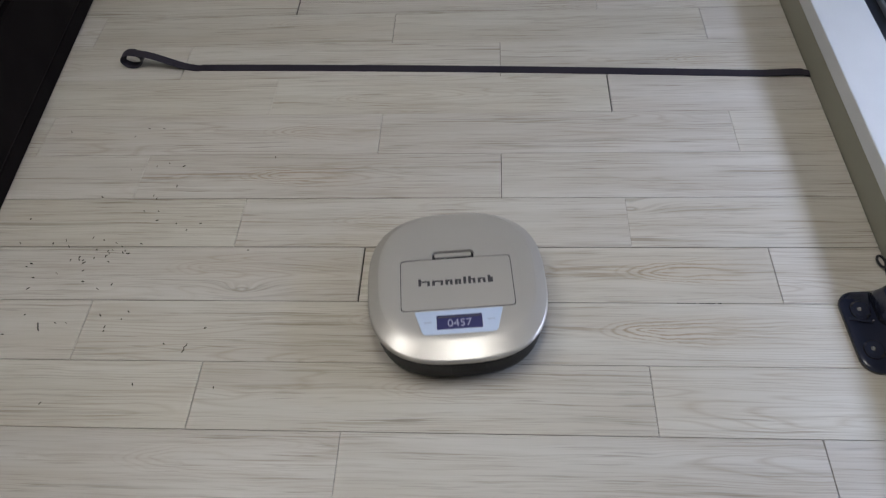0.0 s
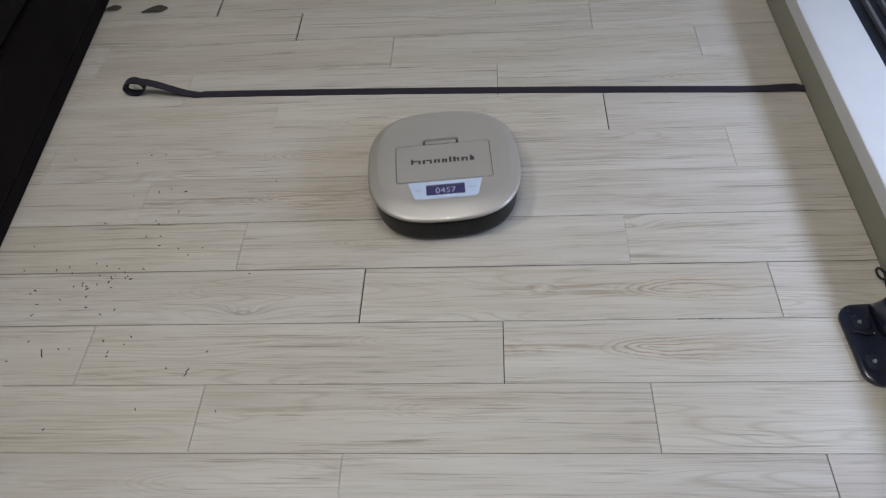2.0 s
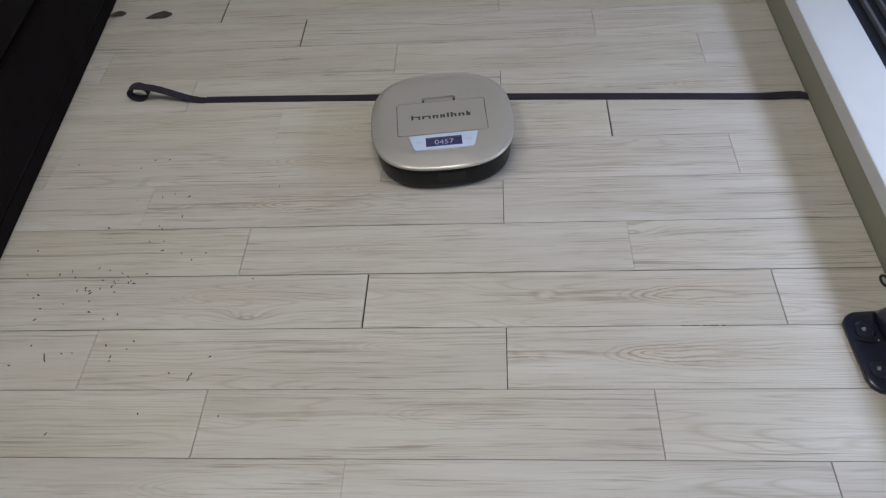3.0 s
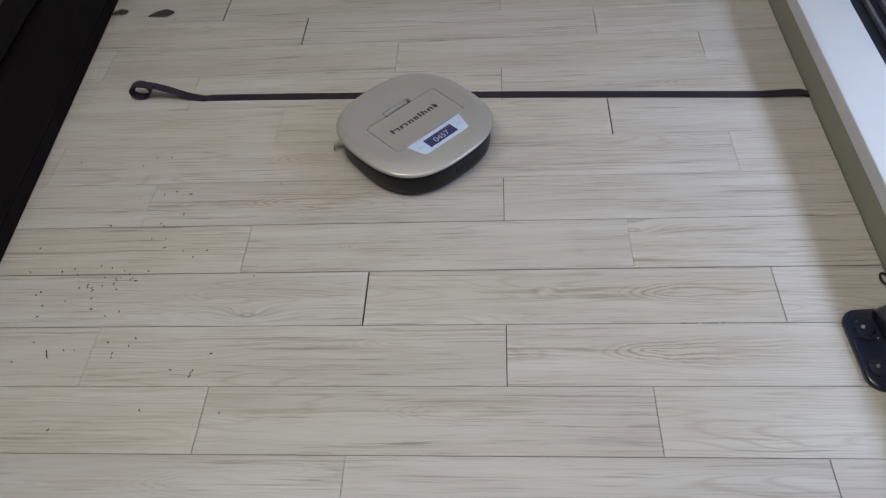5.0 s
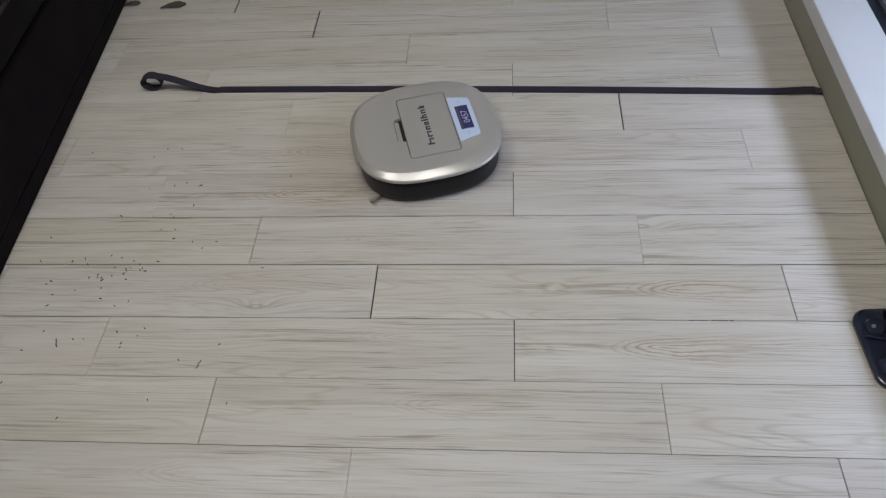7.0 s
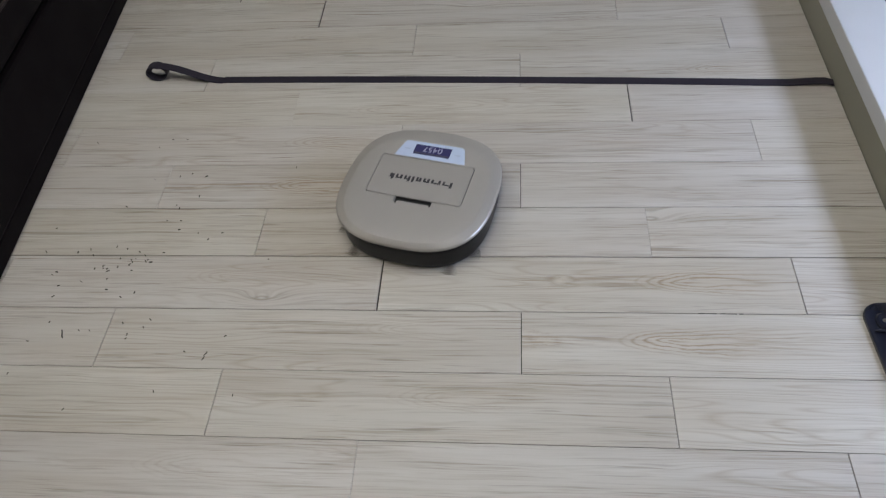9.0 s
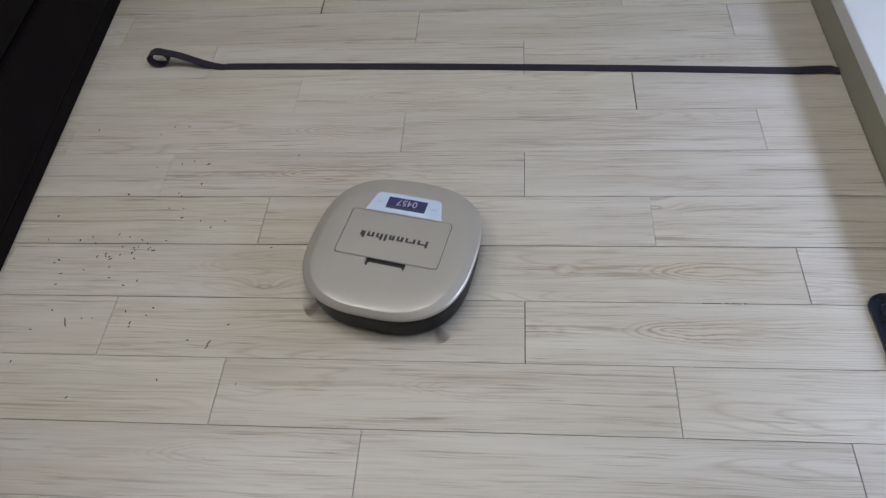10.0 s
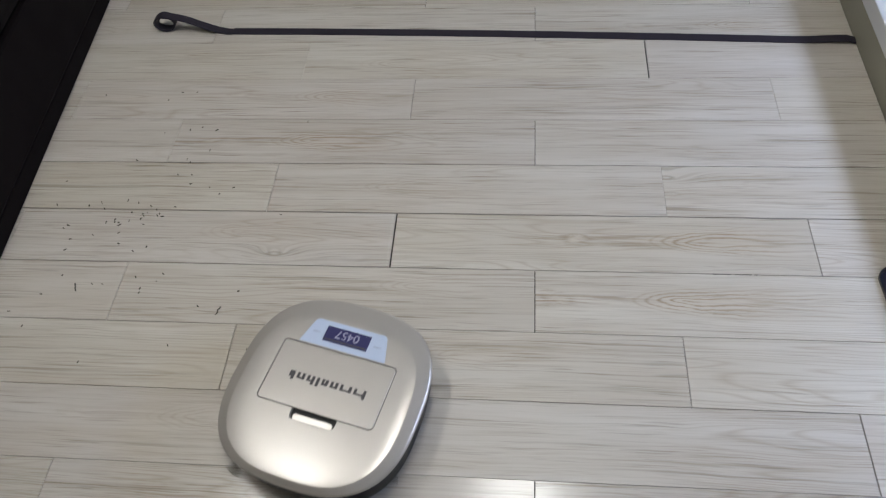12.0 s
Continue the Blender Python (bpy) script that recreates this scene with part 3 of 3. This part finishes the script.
# ---- crumbs and leaves on the floor ----
def debris():
    rng = random.Random(7)
    spots = [(-1.14, 0.54), (-0.96, 0.52), (-0.93, 0.55), (-0.89, 0.55), (-0.87, 0.41), (-0.84, 0.42), (-0.80, 0.41), (-0.80, 0.34), (-0.85, 0.31), (-0.84, 0.30),
             (-0.86, 0.26), (-0.82, 0.23), (-0.77, 0.22), (-0.74, 0.20), (-0.71, 0.22), (-0.58, 0.14), (-1.13, 0.16), (-0.93, 0.17), (-0.88, 0.15), (-0.86, 0.13),
             (-0.91, 0.12), (-0.96, 0.11), (-0.99, 0.11), (-0.95, 0.08), (-1.08, 0.10), (-1.06, 0.06), (-1.06, 0.03), (-0.90, 0.03), (-0.94, 0.05), (-1.04, -0.04),
             (-1.07, -0.09), (-0.94, -0.06), (-0.87, -0.04), (-0.81, -0.03), (-0.82, -0.05), (-0.85, -0.08), (-0.63, -0.07), (-0.71, -0.11), (-1.08, -0.17), (-0.58, -0.21), (-0.57, 0.44)]
    spots += [(rng.gauss(-0.925, 0.05), rng.gauss(0.125, 0.03)) for _ in range(16)] + [(rng.uniform(-1.15, -0.74), rng.uniform(-0.3, 0.5)) for _ in range(14)]
    bm = bmesh.new()
    for x, y in spots:
        length, wide, a = rng.uniform(0.005, 0.011), rng.uniform(0.0018, 0.0036), rng.uniform(0, math.pi)
        pts = []
        for j in range(7):
            b = 2 * math.pi * j / 7
            u, v = length / 2 * math.cos(b) * rng.uniform(0.7, 1.1), wide / 2 * math.sin(b) * rng.uniform(0.6, 1.2)
            pts.append((x + u * math.cos(a) - v * math.sin(a), y + u * math.sin(a) + v * math.cos(a)))
        lofted(bm, [[(p, q, 0.0003) for p, q in pts], [(x + (p - x) * 0.8, y + (q - y) * 0.8, rng.uniform(0.0012, 0.002)) for p, q in pts]])
    # grime packed into a plank joint
    for x, length in ((0.372, 0.014), (0.392, 0.022), (0.415, 0.012), (0.433, 0.020), (0.452, 0.008)):
        box(bm, x - length / 2, x + length / 2, -0.0008 + rng.uniform(-0.0004, 0.0002), 0.0006, 0.0003, 0.0008)
    tagged(part("crumbs", bm, CRUMB), "dark dry crumbs scattered over the wooden floor", "debris", kind="stuff")


debris()


def twig(points, radius, name, label):
    tagged(part(name, tube([(x, y, z + radius * 1.01) for x, y, z in points], radius, 6), CRUMB), label, "debris")


twig([(-1.0020, -0.061, 0), (-0.9985, -0.068, 0.001), (-0.9965, -0.075, 0.0005), (-0.9930, -0.081, 0)], 0.0013, "twig", "short dark straw bit on the wooden floor")
twig([(-0.6600, -0.110, 0), (-0.6590, -0.115, 0.002), (-0.6640, -0.119, 0.001), (-0.6620, -0.124, 0.001), (-0.6660, -0.131, 0)], 0.0011, "twig", "thin bent dark twig on the wooden floor")


def leaf(x, y, turn, length, wide, lift, label):
    bm = bmesh.new()
    n, low = 10, []
    for k in range(n + 1):
        f = k / n
        w = wide * math.sin(math.pi * min(1.0, 0.04 + f) ** 1.5) * (1 + 0.15 * math.sin(9 * f))
        u = (f - 0.5) * length
        z = 0.0015 + lift * math.sin(math.pi * f) * 0.5 + lift * f * f * 0.5
        low.append([(u, -w / 2, z + 0.004 * math.sin(5 * f)), (u, 0, z - 0.0005), (u, w / 2, z + 0.003)])
    for side in (0.0, 0.0009):
        grid = [[bm.verts.new((a, b, c + side)) for a, b, c in row] for row in low]
        for r0, r1 in zip(grid, grid[1:]):
            for k in range(2):
                bm.faces.new((r0[k], r0[k + 1], r1[k + 1], r1[k]))
    ob = part("dry_leaf", bm, LEAF, None, smooth=True)
    ob.matrix_world = pose(x, y, 0, 0, 0, turn)
    tagged(ob, label, "leaf")


leaf(-1.118, 1.246, 14, 0.085, 0.038, 0.006, "curled dry brown leaf lying on the wooden floor")
leaf(-1.268, 1.262, 20, 0.06, 0.030, 0.005, "small dry dark leaf beside the sofa")


# ---- floor: vinyl planks in a regular third-length stagger ----
def plank_mesh(length, width, gap_left, gap_right, gap_side, mat):
    bm = bmesh.new()
    x0, x1, b, e = gap_left / 2 - length / 2, length / 2 - gap_right / 2, width / 2 - gap_side / 2, 0.0006
    ring = lambda s, z: [(x0 + s, -b + s, z), (x1 - s, -b + s, z), (x1 - s, b - s, z), (x0 + s, b - s, z)]
    lofted(bm, [ring(0, -0.006), ring(0, -e), ring(e, 0.0)], cap_bottom=False)
    bmesh.ops.recalc_face_normals(bm, faces=bm.faces)
    me = bpy.data.meshes.new("plank")
    bm.to_mesh(me)
    bm.free()
    me.materials.append(mat)
    return me


def floor():
    base = tagged(part("floor", boxes((X_BACK - 0.05, X_WALL + 0.02, Y_NEAR - 0.05, Y_FAR + 0.05, -0.05, -0.0045)), SUBFLOOR), "pale wood-look vinyl plank floor with staggered joints", "floor", kind="structure")
    wide, lengths, starts = 0.150, (0.904, 0.894, 0.900), (-0.616, -0.311, 0.0)
    loose = {(7, 0): 0.0036, (0, 0): 0.0046, (3, 1): 0.0034, (-1, -1): 0.0050, (8, 0): 0.0020, (6, 0): 0.0016, (9, 0): 0.0017, (7, 1): 0.0016, (10, 1): 0.0018, (5, 0): 0.0016, (11, 0): 0.0020}
    # where the print shows its cathedral figure: (row, plank): along, across, strength
    figures = {(7, 0): (0.71, 0.54, 1.0), (8, 0): (0.39, 0.54, 1.0), (5, -1): (0.40, 0.50, 0.9), (2, 0): (0.62, 0.42, 0.55), (4, -1): (0.74, 0.55, 0.6), (3, 0): (0.30, 0.40, 0.35), (9, 0): (0.50, 0.62, 0.35), (6, 1): (0.16, 0.30, 0.4), (11, 0): (0.4, 0.5, 0.4)}
    rng = random.Random(3)
    meshes = {}
    for row in range(-10, 30):
        y = 1.2 - wide * (row + 0.5)
        if y - wide / 2 > Y_FAR or y + wide / 2 < Y_NEAR:
            continue
        s, long, k = starts[row % 3], lengths[row % 3], -3
        side = 0.0023 if row in (6, 7) else rng.choice((0.0006, 0.0009, 0.0013))
        gaps = {j: loose.get((row, j), rng.choice((0.0005, 0.0009, 0.0013))) for j in range(-3, 4)}
        while s + long * k < X_WALL:
            x0, x1 = max(s + long * k, X_BACK), min(s + long * (k + 1), X_WALL - 0.002)
            if x1 - x0 > 0.03:
                key = (round(x1 - x0, 3), gaps[k], gaps[k + 1], side, row > 10)
                if key not in meshes:
                    meshes[key] = plank_mesh(x1 - x0, wide, gaps[k], gaps[k + 1], side, GLOSSY_WOOD if row > 10 else WOOD)
                ob = new("plank", meshes[key])
                ob.parent = base
                ob.location = ((x0 + x1) / 2, y, 0)
                u, v, strength = figures.get((row, k), (rng.uniform(0.2, 0.8), rng.uniform(0.3, 0.7), rng.choice((0.0, 0.0, 0.3))))
                ob.color = (u, v, strength, 1)
            k += 1


floor()


# ---- what moves ----
DRIVE = [
    (0.0, -0.0951, -0.0075, 5.2), (0.5, -0.1035, 0.0971, 4.7), (1.0, -0.1137, 0.1993, 5.0), (1.5, -0.1248, 0.3024, 4.2), (2.0, -0.1343, 0.4065, 4.9),
    (2.5, -0.1464, 0.5081, 4.4), (3.0, -0.1542, 0.5929, 5.8), (3.2, -0.1519, 0.5832, 8.8), (4.0, -0.1790, 0.5658, 28.9), (4.8, -0.2012, 0.5564, 45.2),
    (5.0, -0.2265, 0.5765, 44.8), (5.5, -0.2133, 0.5665, 44.2), (6.0, -0.1977, 0.5425, 51.0), (6.5, -0.2088, 0.5306, 78.4), (7.0, -0.2219, 0.5239, 105.2),
    (7.2, -0.2230, 0.5204, 116.7), (7.6, -0.2201, 0.5157, 139.8), (8.0, -0.2116, 0.4870, 161.8), (8.4, -0.2128, 0.4150, 167.1), (8.8, -0.2227, 0.3337, 167.2),
    (9.0, -0.2330, 0.2940, 166.5), (9.5, -0.2592, 0.1908, 166.1), (10.0, -0.2813, 0.0869, 167.6), (10.5, -0.3032, -0.0138, 166.6), (11.0, -0.3312, -0.1202, 165.8),
    (11.5, -0.3544, -0.2242, 167.5), (12.0, -0.3798, -0.3289, 165.2),
]


def motions():
    walk(ROBOT, [(t, pose(x, y, 0, 0, 0, a)) for t, x, y, a in DRIVE])
    for brush, x, turn, first in zip(BRUSHES, (-0.118, 0.118), (-1395, 1395), (41.5, 20)):
        walk(brush, [(k / 30, pose(x, 0.120, 0, 0, 0, first + turn * k / 30)) for k in range(361)])


motions()
